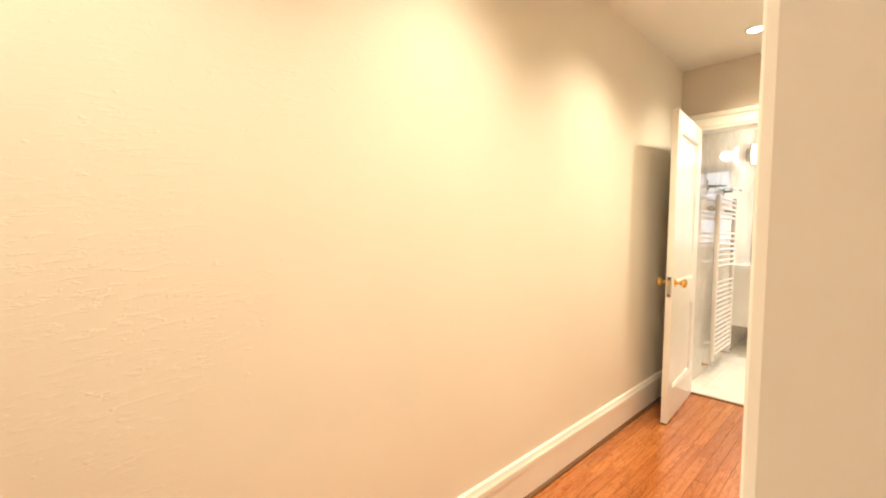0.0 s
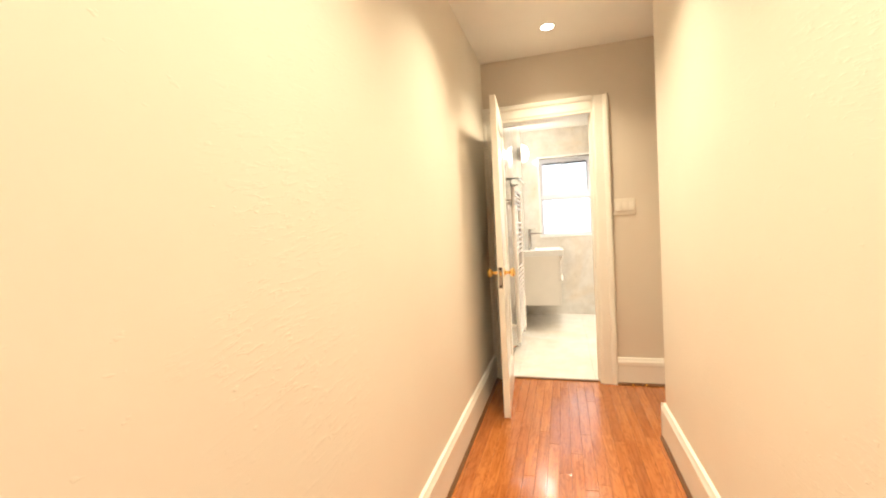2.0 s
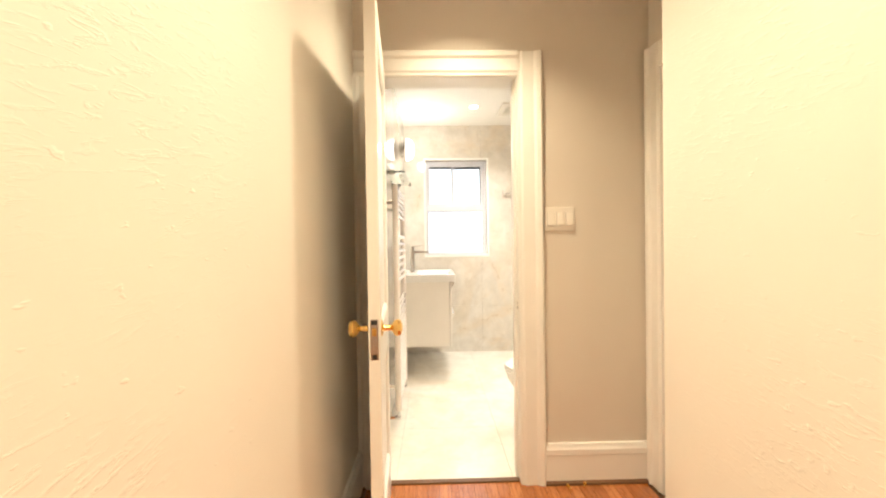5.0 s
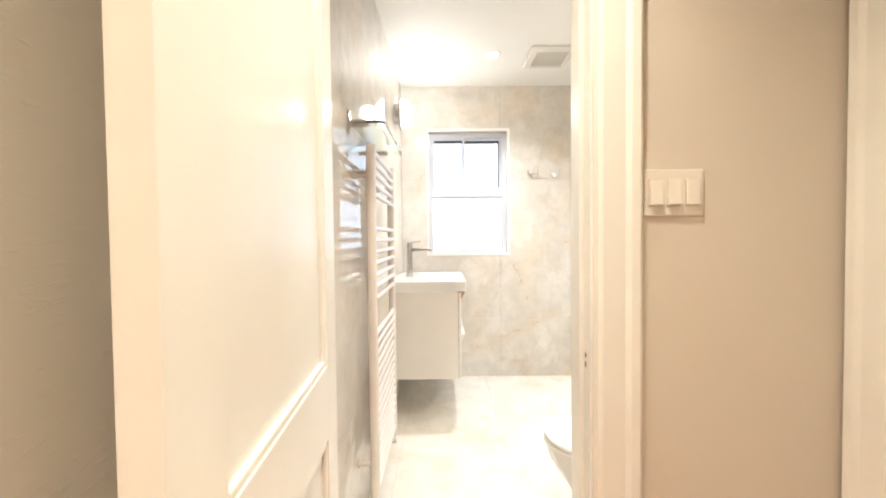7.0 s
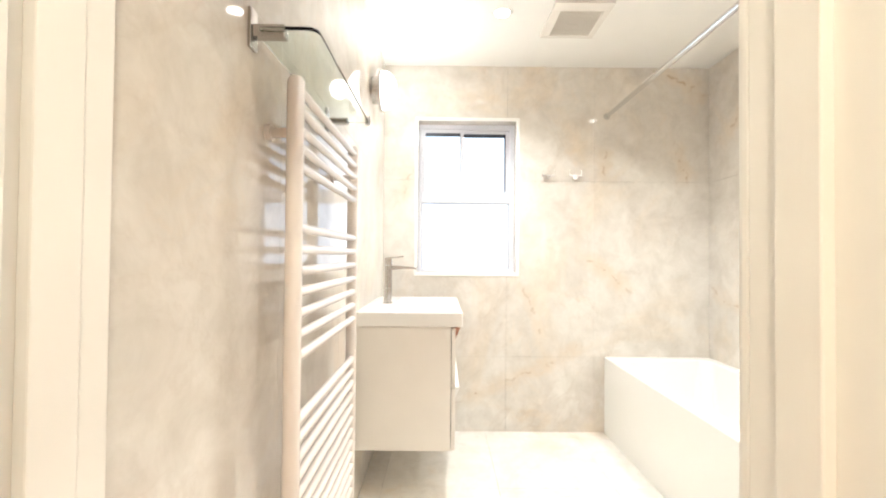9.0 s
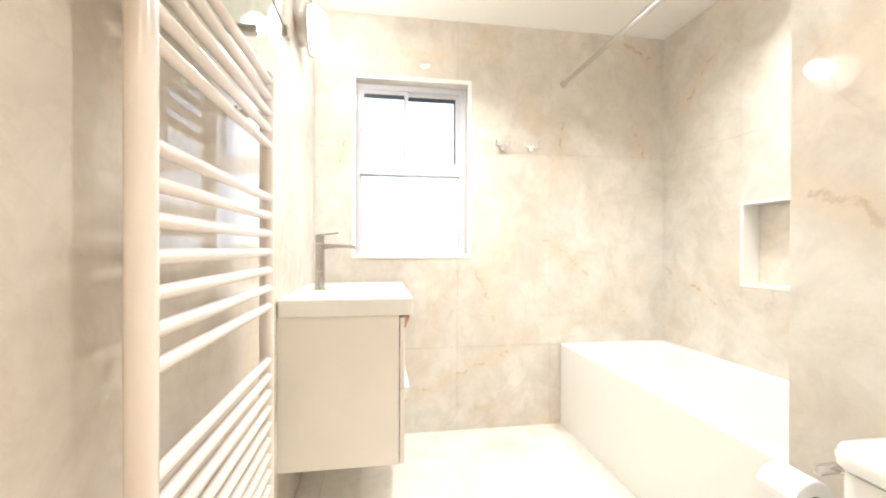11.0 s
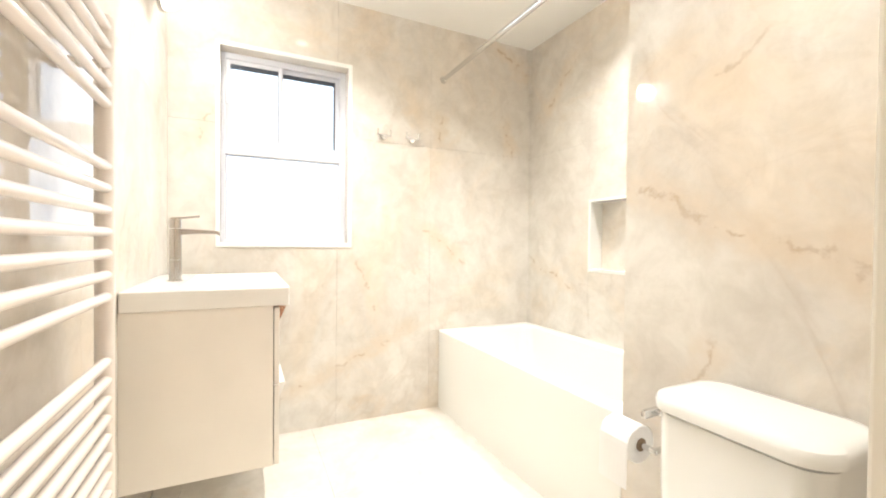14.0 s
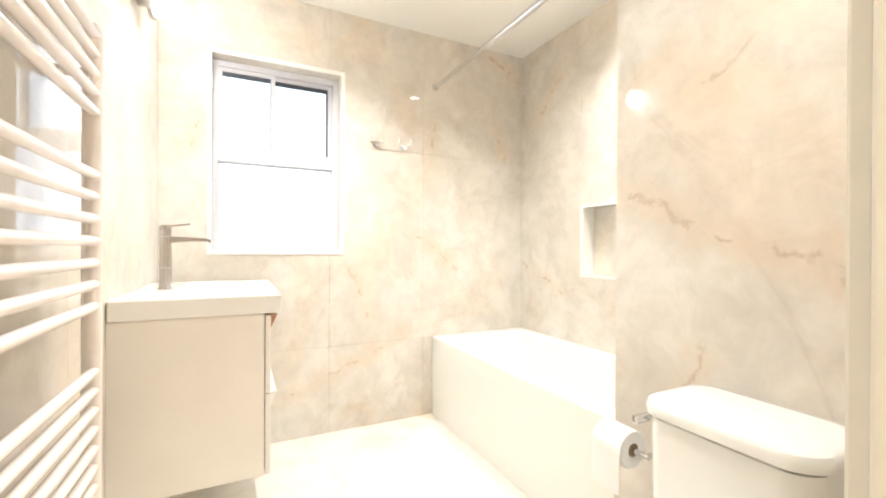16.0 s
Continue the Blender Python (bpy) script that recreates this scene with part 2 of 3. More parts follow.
# ---- building helpers ----
def mesh_of(name, bm, material, smooth=False):
    me = bpy.data.meshes.new(name)
    bmesh.ops.recalc_face_normals(bm, faces=bm.faces)
    for e in bm.edges:
        if smooth and len(e.link_faces) == 2 and e.calc_face_angle(0) > radians(38):
            e.smooth = False
    bm.to_mesh(me)
    bm.free()
    me.materials.append(material)
    for p in me.polygons:
        p.use_smooth = smooth
    return me


def part(name, bm, material, parent=None, label="", smooth=False):
    ob = new(name, mesh_of(name, bm, material, smooth))
    if parent:
        ob.parent = parent
        ob.matrix_parent_inverse = parent.matrix_world.inverted()
    return tagged(ob, label)


def thing(name, at, label, category, group=""):
    ob = new(name)
    ob.empty_display_size = 0.05
    ob.matrix_world = pose(*at)
    return tagged(ob, label, category, group)


def setting(name, bm, material, label="", category="", smooth=False):
    return tagged(part(name, bm, material, None, "", smooth), label, category, "", "structure")


def put_box(bm, x0, x1, y0, y1, z0, z1, bevel=0.0, seg=2):
    """Adds a box, its edges rounded by bevel, to bm."""
    b2 = bmesh.new()
    r = bmesh.ops.create_cube(b2, size=1.0)
    bmesh.ops.transform(b2, verts=r["verts"], matrix=Matrix.Translation(((x0 + x1) / 2, (y0 + y1) / 2, (z0 + z1) / 2)) @ Matrix.Diagonal((abs(x1 - x0), abs(y1 - y0), abs(z1 - z0), 1)))
    if bevel:
        bmesh.ops.bevel(b2, geom=b2.edges[:], offset=bevel, segments=seg, profile=0.5, affect="EDGES")
    me = bpy.data.meshes.new("tmp")
    b2.to_mesh(me)
    b2.free()
    bm.from_mesh(me)
    bpy.data.meshes.remove(me)
    return bm


def box(x0, x1, y0, y1, z0, z1, bevel=0.0, seg=2):
    return put_box(bmesh.new(), x0, x1, y0, y1, z0, z1, bevel, seg)


def boxes(rows, bevel=0.0):
    bm = bmesh.new()
    for r in rows:
        put_box(bm, *r, bevel)
    return bm


def put_rod(bm, a, b, r, seg=20, r2=None):
    """Adds a cylinder or cone from a to b."""
    a, b = Vector(a), Vector(b)
    q = (b - a).to_track_quat("Z", "Y").to_matrix().to_4x4()
    bmesh.ops.create_cone(bm, cap_ends=True, segments=seg, radius1=r, radius2=r if r2 is None else r2, depth=(b - a).length, matrix=Matrix.Translation((a + b) / 2) @ q)
    return bm


def rod(a, b, r, seg=20, r2=None):
    return put_rod(bmesh.new(), a, b, r, seg, r2)


def lathe(profile, seg=32):
    """A body of revolution about z from (radius, height) pairs."""
    bm = bmesh.new()
    rings = []
    for r, z in profile:
        rings.append([bm.verts.new((max(r, 1e-4) * math.cos(2 * math.pi * i / seg), max(r, 1e-4) * math.sin(2 * math.pi * i / seg), z)) for i in range(seg)])
    for a, b in zip(rings, rings[1:]):
        for i in range(seg):
            bm.faces.new((a[i], a[(i + 1) % seg], b[(i + 1) % seg], b[i]))
    bm.faces.new(rings[0][::-1])
    bm.faces.new(rings[-1])
    return bm


def moved(bm, m):
    bmesh.ops.transform(bm, verts=bm.verts[:], matrix=m)
    return bm


def ring_rect(x0, x1, y0, y1, r, z, n=6):
    """Points of a rounded rectangle at height z."""
    out = []
    for cx, cy, a0 in ((x1 - r, y1 - r, 0), (x0 + r, y1 - r, 90), (x0 + r, y0 + r, 180), (x1 - r, y0 + r, 270)):
        for i in range(n + 1):
            a = radians(a0 + 90 * i / n)
            out.append((cx + r * math.cos(a), cy + r * math.sin(a), z))
    return out


def loft(rings, cap_start=True, cap_end=True):
    bm = bmesh.new()
    vs = [[bm.verts.new(p) for p in ring] for ring in rings]
    for a, b in zip(vs, vs[1:]):
        for i in range(len(a)):
            j = (i + 1) % len(a)
            bm.faces.new((a[i], a[j], b[j], b[i]))
    if cap_start:
        bm.faces.new(vs[0][::-1])
    if cap_end:
        bm.faces.new(vs[-1])
    return bm


def extrude_profile(profile, axis, a, b, at):
    """A moulding: profile of (out, z) points swept along x or y from a to b; 'at' is the wall's face and the way out is the sign of out."""
    rings = []
    for s in (a, b):
        rings.append([(s, at + o, z) if axis == "x" else (at + o, s, z) for o, z in profile])
    return loft(rings)


# ---- the hall's structure ----
Y_L, Y_R, X_END, X_BATH = 1.47, 0.40, 3.86, 4.0
DOOR_Y0, DOOR_Y1, DOOR_Z = 0.672, 1.36, 2.02
setting("wall_north", box(-1.75, 3.86, Y_L, 1.60, 0, 2.62), PLASTER, "cream plaster hall wall with trowel marks", "wall")
setting("wall_south", box(0.5, 3.05, 0.27, Y_R, 0, 2.62, 0.006), PLASTER, "cream plaster hall wall with trowel marks", "wall")
setting("wall_west", box(-1.75, -1.6, -1.35, Y_L, 0, 2.62), PLASTER, "plain cream plaster wall behind the hall", "wall")
setting("wall_entry_south", box(-1.6, 0.64, -1.35, -1.2, 0, 2.62), PLASTER, "plain cream plaster wall of the entry", "wall")
setting("wall_entry_east", box(0.52, 0.64, -1.2, 0.27, 0, 2.62), PLASTER, "plain cream plaster wall of the entry", "wall")
setting("wall_recess_west", box(2.93, 3.044, -0.11, 0.27, 0, 2.62), SMOOTH, "short beige return wall of the hall recess", "wall")
setting("wall_recess_south", boxes([(3.044, 3.10, -0.11, 0.01, 0, 2.62), (3.74, 3.86, -0.11, 0.01, 0, 2.62), (3.10, 3.74, -0.11, 0.01, 2.02, 2.62)]), SMOOTH, "beige recess wall around a side door", "wall")
setting("wall_end", boxes([(X_END, X_BATH, -0.11, DOOR_Y0 - 0.02, 0, 2.62), (X_END, X_BATH, DOOR_Y1 + 0.02, 1.60, 0, 2.62), (X_END, X_BATH, DOOR_Y0 - 0.02, DOOR_Y1 + 0.02, DOOR_Z + 0.02, 2.62)]), SMOOTH, "beige painted end wall with the bathroom doorway", "wall")
setting("ceiling", box(-1.75, 3.93, -1.35, 1.60, CEIL, 2.62), CEILING, "off-white painted hall ceiling", "ceiling")
hall_floor = setting("floor", box(-1.75, 3.885, -1.35, 1.60, -0.12, -0.012), SHOE, "glossy red oak strip floor of the hall", "floor")
setting("threshold", box(3.872, 3.906, DOOR_Y0, DOOR_Y1, -0.012, 0.008, 0.003), SHOE, "narrow dark wooden threshold strip", "threshold")

BASE = [(-0.002, 0.0), (0.018, 0.0), (0.018, 0.142), (0.022, 0.146), (0.022, 0.172), (0.016, 0.184), (0.012, 0.198), (-0.002, 0.202)]


def baseboard(axis, a, b, at, way):
    prof = [(o * way, z) for o, z in BASE]
    setting("baseboard", extrude_profile(prof, axis, a, b, at), TRIM, "tall cream painted moulded baseboard", "baseboard")
    shoe = [(0.018 * way, 0.0), (0.032 * way, 0.0), (0.030 * way, 0.010), (0.018 * way, 0.018)]
    setting("trim", extrude_profile(shoe, axis, a, b, at), SHOE, "dark wooden shoe moulding under the baseboard", "moulding")


baseboard("x", -1.6, X_END, Y_L, -1)
baseboard("x", 0.62, 3.05, Y_R, 1)
baseboard("y", 0.01, 0.553, X_END, -1)
baseboard("y", 0.01, Y_R + 0.02, 3.05, 1)

# casing of the bathroom door, in steps of a moulding
CASE = [(0.0, 0.0), (-0.014, 0.0), (-0.014, 0.012), (-0.020, 0.022), (-0.020, 0.078), (-0.030, 0.090), (-0.032, 0.110), (-0.024, 0.118), (0.0, 0.118)]


def casing_side(y_in, way, x_face, z1, flip=1):
    """An upright casing: out from the wall in x, across in y."""
    return loft([[(x_face + o * flip, y_in + way * w, z) for o, w in CASE] for z in (0.0, z1)])


def casing_head(y0, y1, x_face, z_in, flip=1):
    return loft([[(x_face + o * flip, y, z_in + w) for o, w in CASE] for y in (y0, y1)])


door_frame = tagged(new("door_1"), "cream painted door frame with moulded casing", "door frame", "", "structure")
part("casing", casing_side(DOOR_Y0 - 0.004, -1, X_END, DOOR_Z + 0.118), TRIM, door_frame)
part("casing", casing_side(DOOR_Y1 + 0.004, 1, X_END, DOOR_Z), TRIM, door_frame).scale.y = 1.0
part("casing_head", casing_head(DOOR_Y0 - 0.003, DOOR_Y1 + 0.108, X_END - 0.001, DOOR_Z + 0.004), TRIM, door_frame)
part("casing", casing_side(DOOR_Y0 - 0.004, -1, X_BATH, DOOR_Z + 0.126, -1), TRIM, door_frame)
part("casing_head", casing_head(DOOR_Y0 - 0.003, 1.395, X_BATH + 0.001, DOOR_Z + 0.004, -1), TRIM, door_frame)
part("jamb", boxes([(X_END - 0.004, X_BATH + 0.004, DOOR_Y0 - 0.02, DOOR_Y0, 0, DOOR_Z), (X_END + 0.045, X_BATH - 0.045, DOOR_Y0 - 0.001, DOOR_Y0 + 0.012, 0, DOOR_Z - 0.001)], 0.002), TRIM, door_frame)
part("jamb", boxes([(X_END - 0.004, X_BATH + 0.004, DOOR_Y1, DOOR_Y1 + 0.02, 0, DOOR_Z), (X_END + 0.045, X_BATH - 0.045, DOOR_Y1 - 0.012, DOOR_Y1 + 0.001, 0, DOOR_Z - 0.001)], 0.002), TRIM, door_frame)
part("casing_back", box(X_BATH - 0.004, X_BATH + 0.006, DOOR_Y0 - 0.128, DOOR_Y0 - 0.006, 0, DOOR_Z + 0.12), TRIM, door_frame)
part("jamb_bead", boxes([(X_BATH + 0.0045, 4.018, DOOR_Y0 - 0.030, DOOR_Y0 - 0.0005, 0, DOOR_Z + 0.1), (4.018, 4.034, DOOR_Y0 - 0.030, DOOR_Y0 - 0.010, 0, DOOR_Z + 0.1)], 0.003), TRIM, door_frame)
part("head_jamb", box(X_END - 0.004, X_BATH + 0.004, DOOR_Y0 - 0.02, DOOR_Y1 + 0.02, DOOR_Z, DOOR_Z + 0.02, 0.002), TRIM, door_frame)
strike = part("strike_plate", box(3.868, 3.892, DOOR_Y0 - 0.001, DOOR_Y0 + 0.003, 0.862, 0.918, 0.001), PLASTIC, door_frame, "painted over strike plate")
for z0 in (0.872, 0.896):
    # no real hole: a dark block paints the shade inside it
    part("strike_hole_shade", box(3.876, 3.885, DOOR_Y0 + 0.0025, DOOR_Y0 + 0.0036, z0, z0 + 0.012), HOLE_SHADE, strike)

# trim at the start of the hall's right wall
setting("trim_entry", boxes([(0.476, 0.499, 0.05, 0.425, 0, 2.45), (0.499, 0.60, Y_R, 0.423, 0, 2.12)], 0.006), TRIM, "cream painted door casing at the hall's start", "trim")

# side door in the recess
side = tagged(new("door_2"), "closed cream painted side door with moulded casing", "door", "", "structure")


def side_case(x_in, way):
    return loft([[(x_in + way * w, 0.01 - o, z) for o, w in CASE] for z in (0.0, 2.14)])


part("casing", moved(side_case(3.735, 1), Matrix.Identity(4)), TRIM, side)
part("casing_head", box(3.06, 3.734, 0.01, 0.034, 2.01, 2.13, 0.004), TRIM, side)
part("leaf", box(3.105, 3.728, -0.09, -0.02, 0.01, 2.012, 0.003), DOOR, side)
part("latch_plate", box(3.69, 3.715, -0.02, -0.017, 1.0, 1.03), STEEL, side)
part("latch_plate", box(3.69, 3.715, -0.02, -0.017, 0.95, 0.98), STEEL, side)

# ---- the bathroom's structure ----
BY_L, BX_B, BY_P, BX_P, BY_A = 1.405, 6.384, -0.11, 4.90, -0.83
W_Y0, W_Y1, W_Z0, W_Z1 = 0.485, 1.182, 1.067, 2.130
T = 0.009
wl = setting("wall_bath_north", box(4.0, 6.60, BY_L + T, 1.60, 0, 2.62), GROUT, "polished cream marble tiled bathroom wall", "wall")
wb = setting("wall_bath_east", boxes([(BX_B + T, 6.60, -1.0, W_Y0, 0, 2.62), (BX_B + T, 6.60, W_Y1, BY_L + T, 0, 2.62), (BX_B + T, 6.60, W_Y0, W_Y1, 0, W_Z0), (BX_B + T, 6.60, W_Y0, W_Y1, W_Z1, 2.62)]), GROUT, "polished cream marble tiled wall around the window", "wall")
wp = setting("wall_partition", box(4.0, BX_P - T, BY_P - 0.72, BY_P - T, 0, 2.62), GROUT, "polished marble tiled partition beside the bathtub", "wall")
N_X0, N_X1, N_Z0, N_Z1 = 5.44, 5.778, 0.937, 1.348
wa = setting("wall_alcove", boxes([(BX_P - T, N_X0, -1.0, BY_A - T, 0, 2.62), (N_X1, BX_B + T, -1.0, BY_A - T, 0, 2.62), (N_X0, N_X1, -1.0, BY_A - T, 0, N_Z0), (N_X0, N_X1, -1.0, BY_A - T, N_Z1, 2.62), (N_X0, N_X1, -1.0, -0.93, N_Z0, N_Z1)]), GROUT, "polished marble tiled alcove wall with a niche", "wall")
setting("ceiling_bath", box(3.93, 6.60, -1.0, 1.60, CEIL, 2.62), CEILING, "smooth off-white bathroom ceiling", "ceiling")
bath_floor = setting("floor_bath", box(3.885, 6.60, -1.0, 1.60, -0.12, -T), GROUT, "cream marble tiled bathroom floor", "floor")

# niche frame
niche = tagged(new("trim_niche"), "white edged marble wall niche over the tub", "niche", "", "structure")
for r in ((N_X0 - 0.012, N_X1 + 0.012, N_Z0 - 0.014, N_Z0 + 0.004), (N_X0 - 0.012, N_X1 + 0.012, N_Z1 - 0.004, N_Z1 + 0.012), (N_X1 - 0.004, N_X1 + 0.012, N_Z0 + 0.004, N_Z1 - 0.004), (N_X0 - 0.012, N_X0 + 0.004, N_Z0 + 0.004, N_Z1 - 0.004)):
    part("edge_trim", box(r[0], r[1], -0.925, BY_A + 0.004, r[2], r[3], 0.001), CERAMIC, niche)

# window: marble reveal, white frame, sliding sashes above a fixed pane
win = tagged(new("window_1"), "white framed window with two small sliding panes", "window", "", "structure")
for r in ((W_Y0, W_Y0 + 0.010, W_Z0, W_Z1), (W_Y1 - 0.010, W_Y1, W_Z0, W_Z1), (W_Y0 + 0.010, W_Y1 - 0.010, W_Z1 - 0.010, W_Z1)):
    part("reveal", box(BX_B + 0.003, 6.52, *r), MARBLE, win)
part("sill", box(BX_B - 0.004, 6.52, W_Y0 + 0.010, W_Y1 - 0.010, W_Z0, W_Z0 + 0.014, 0.002), CERAMIC, win)
for r in ((W_Y0 - 0.010, W_Y0 + 0.012, W_Z0 - 0.012, W_Z1 + 0.012), (W_Y1 - 0.012, W_Y1 + 0.010, W_Z0 - 0.012, W_Z1 + 0.012), (W_Y0 + 0.012, W_Y1 - 0.012, W_Z1 - 0.010, W_Z1 + 0.012), (W_Y0 + 0.012, W_Y1 - 0.012, W_Z0 - 0.012, W_Z0 + 0.003)):
    part("edge_trim", box(BX_B - 0.005, BX_B + 0.006, *r, 0.001), CERAMIC, win)
F0, F1, G0, G1, MID = W_Y0 + 0.010, W_Y1 - 0.010, W_Z0 + 0.014, W_Z1 - 0.010, 1.600
for r in ((F0, F0 + 0.034, G0, G1), (F1 - 0.022, F1, G0, G1), (F0 + 0.034, F1 - 0.022, G1 - 0.034, G1), (F0 + 0.034, F1 - 0.022, G0, G0 + 0.026), (F0 + 0.034, F1 - 0.022, MID - 0.034, MID + 0.034)):
    part("window_frame", box(6.468, 6.53, *r, 0.003), PVC, win)
for y0, y1, x in ((0.855, F1 - 0.022, 6.478), (F0 + 0.034, 0.882, 6.500)):
    sash = part("sash", boxes([(x, x + 0.02, y0, y0 + 0.024, MID + 0.034, G1 - 0.034), (x, x + 0.02, y1 - 0.024, y1, MID + 0.034, G1 - 0.034), (x, x + 0.02, y0 + 0.024, y1 - 0.024, G1 - 0.056, G1 - 0.034), (x, x + 0.02, y0 + 0.024, y1 - 0.024, MID + 0.034, MID + 0.052)], 0.002), PVC, win)
    part("gasket", boxes([(x + 0.004, x + 0.016, y0 + 0.024, y1 - 0.024, G1 - 0.080, G1 - 0.056), (x + 0.004, x + 0.016, y0 + 0.024, y0 + (0.034 if x > 6.49 else 0.027), MID + 0.052, G1 - 0.080)]), GASKET, sash)
    pane = part("pane", box(x + 0.008, x + 0.012, y0 + 0.02, y1 - 0.02, MID + 0.05, G1 - 0.06), GLASS, sash)
    pane.visible_shadow = False
part("latch", box(6.466, 6.480, F1 - 0.040, F1 - 0.024, 1.84, 1.90, 0.003), PVC, win)
low = part("pane", box(6.50, 6.504, F0 + 0.03, F1 - 0.018, G0 + 0.022, MID - 0.03), GLASS, win)
low.visible_shadow = False
part("pane_lip", boxes([(6.486, 6.50, F0 + 0.034, F1 - 0.022, MID - 0.042, MID - 0.034), (6.486, 6.50, F1 - 0.032, F1 - 0.022, G0 + 0.026, MID - 0.042), (6.486, 6.50, F0 + 0.034, F0 + 0.044, G0 + 0.026, MID - 0.042)]), PVC, win)
setting("backdrop", box(8.6, 8.62, -3.0, 5.0, -1.0, 5.0), glow("overcast_backdrop", (0.90, 0.94, 1.0), 1.4), "bright overcast sky outside the window", "sky")


# ---- lamps ----
def downlight(x, y):
    ob = thing("recessed_downlight", (x, y, CEIL), "round white recessed ceiling downlight, switched on", "ceiling light", "recessed downlights")
    part("trim_ring", moved(lathe([(0.036, -0.002), (0.040, -0.007), (0.052, -0.007), (0.056, -0.001)]), Matrix.Translation((x, y, CEIL))), CERAMIC, ob, smooth=True)
    part("lens", moved(lathe([(0.001, -0.009), (0.037, -0.009), (0.037, -0.003)]), Matrix.Translation((x, y, CEIL))), LAMP, ob, "glowing lens")
    return ob


# Includes the added, unseen lamps at (-0.93, 0.935) and (4.30, 0.30).
for lx, ly in HALL_LAMPS + BATH_LAMPS:
    downlight(lx, ly)


# ---- hall things ----
def door_leaf():
    """The bathroom door, open against the hall's wall; built along -x from its hinge."""
    ob = thing("open_door", (3.852, 1.352, 0.0), "open cream painted two-panel door with brass knobs", "door")
    w, th = 0.718, 0.038
    m = pose(3.852, 1.356, 0, 0, 0, 4.3)

    def p(name, bm, material, parent=ob, label="", smooth=False):
        return part(name, moved(bm, m), material, parent, label, smooth)

    z0, z1 = 0.012, 2.024
    rows = [(-w, -w + 0.105, -th, 0, z0, z1), (-0.105, 0, -th, 0, z0, z1), (-w + 0.105, -0.105, -th, 0, z0, 0.22), (-w + 0.105, -0.105, -th, 0, 0.75, 0.92), (-w + 0.105, -0.105, -th, 0, 1.905, z1)]
    p("stile", box(*rows[0], 0.0015), DOOR)
    p("stile", box(*rows[1], 0.0015), DOOR)
    for r in rows[2:]:
        p("rail", box(*r, 0.0008), DOOR)
    for a, b in ((0.22, 0.75), (0.92, 1.905)):
        pan = p("panel", box(-w + 0.104, -0.104, -th + 0.013, -0.013, a - 0.001, b + 0.001), DOOR)
        for s, e in ((-th + 0.003, -th + 0.014), (-0.014, -0.003)):
            p("bead", boxes([(-w + 0.105, -w + 0.119, s, e, a, b), (-0.119, -0.105, s, e, a, b), (-w + 0.119, -0.119, s, e, a, a + 0.014), (-w + 0.119, -0.119, s, e, b - 0.014, b)], 0.003), DOOR, pan)
    prof = [(0.026, 0.0), (0.026, 0.004), (0.011, 0.008), (0.009, 0.030), (0.014, 0.036), (0.025, 0.044), (0.029, 0.054), (0.026, 0.064), (0.014, 0.070), (0.001, 0.071)]
    for y, rx in ((-th, 90), (0.0, -90)):
        p("door_knob", moved(lathe(prof, 28), Matrix.Translation((-w + 0.062, y, 0.925)) @ pose(0, 0, 0, rx)), BRASS, ob, "polished brass knob", True)
    plate = p("latch_plate", box(-w - 0.0025, -w + 0.001, -th + 0.006, -0.006, 0.835, 0.965, 0.0008), STEEL, ob, "worn metal latch plate")
    p("bolt", box(-w - 0.006, -w, -th + 0.012, -0.012, 0.912, 0.938, 0.002), BRASS, plate)
    # dark blocks on the plate, painted as the shade of its openings
    p("keyhole_shade", boxes([(-w - 0.0035, -w, -th + 0.010, -0.010, 0.948, 0.962), (-w - 0.0035, -w, -th + 0.012, -0.012, 0.838, 0.852)]), HOLE_SHADE, plate)
    for z in (0.42, 1.74):
        p("hinge", rod((0.004, 0.006, z - 0.045), (0.004, 0.006, z + 0.045), 0.007, 12), STEEL)
    return ob


door_leaf()


def switch_plate():
    ob = thing("light_switch", (X_END, 0.465, 1.26), "triple cream rocker light switch on a plate", "light switch")
    x = X_END
    part("plate", box(x - 0.007, x, 0.389, 0.540, 1.259, 1.376, 0.003), PLASTIC, ob)
    for yc in (0.418, 0.464, 0.510):
        part("surround", box(x - 0.0085, x - 0.006, yc - 0.0175, yc + 0.0175, 1.283, 1.352, 0.001), GRILLE, ob)
        sw = part("rocker", loft([[(x - 0.008, yc + s * 0.0155, 1.350), (x - 0.011, yc + s * 0.0155, 1.350), (x - 0.017, yc + s * 0.0155, 1.288), (x - 0.008, yc + s * 0.0155, 1.285)] for s in (-1, 1)]), PLASTIC, ob)
    return ob


switch_plate()
for bx, by, rz in ((3.80, 0.445, 20), (3.815, 0.368, -30)):
    st = thing("brass_scrap", (bx, by, 0.0), "small loose brass fitting lying on the floor", "fitting", "loose fittings")
    part("stem", moved(rod((-0.012, 0, 0.006), (0.012, 0, 0.006), 0.005, 10), pose(bx, by, 0, 0, 0, rz)), BRASS, st)
    part("cap", moved(rod((0.010, 0, 0.009), (0.018, 0, 0.009), 0.009, 12), pose(bx, by, 0, 0, 0, rz)), BRASS, st)


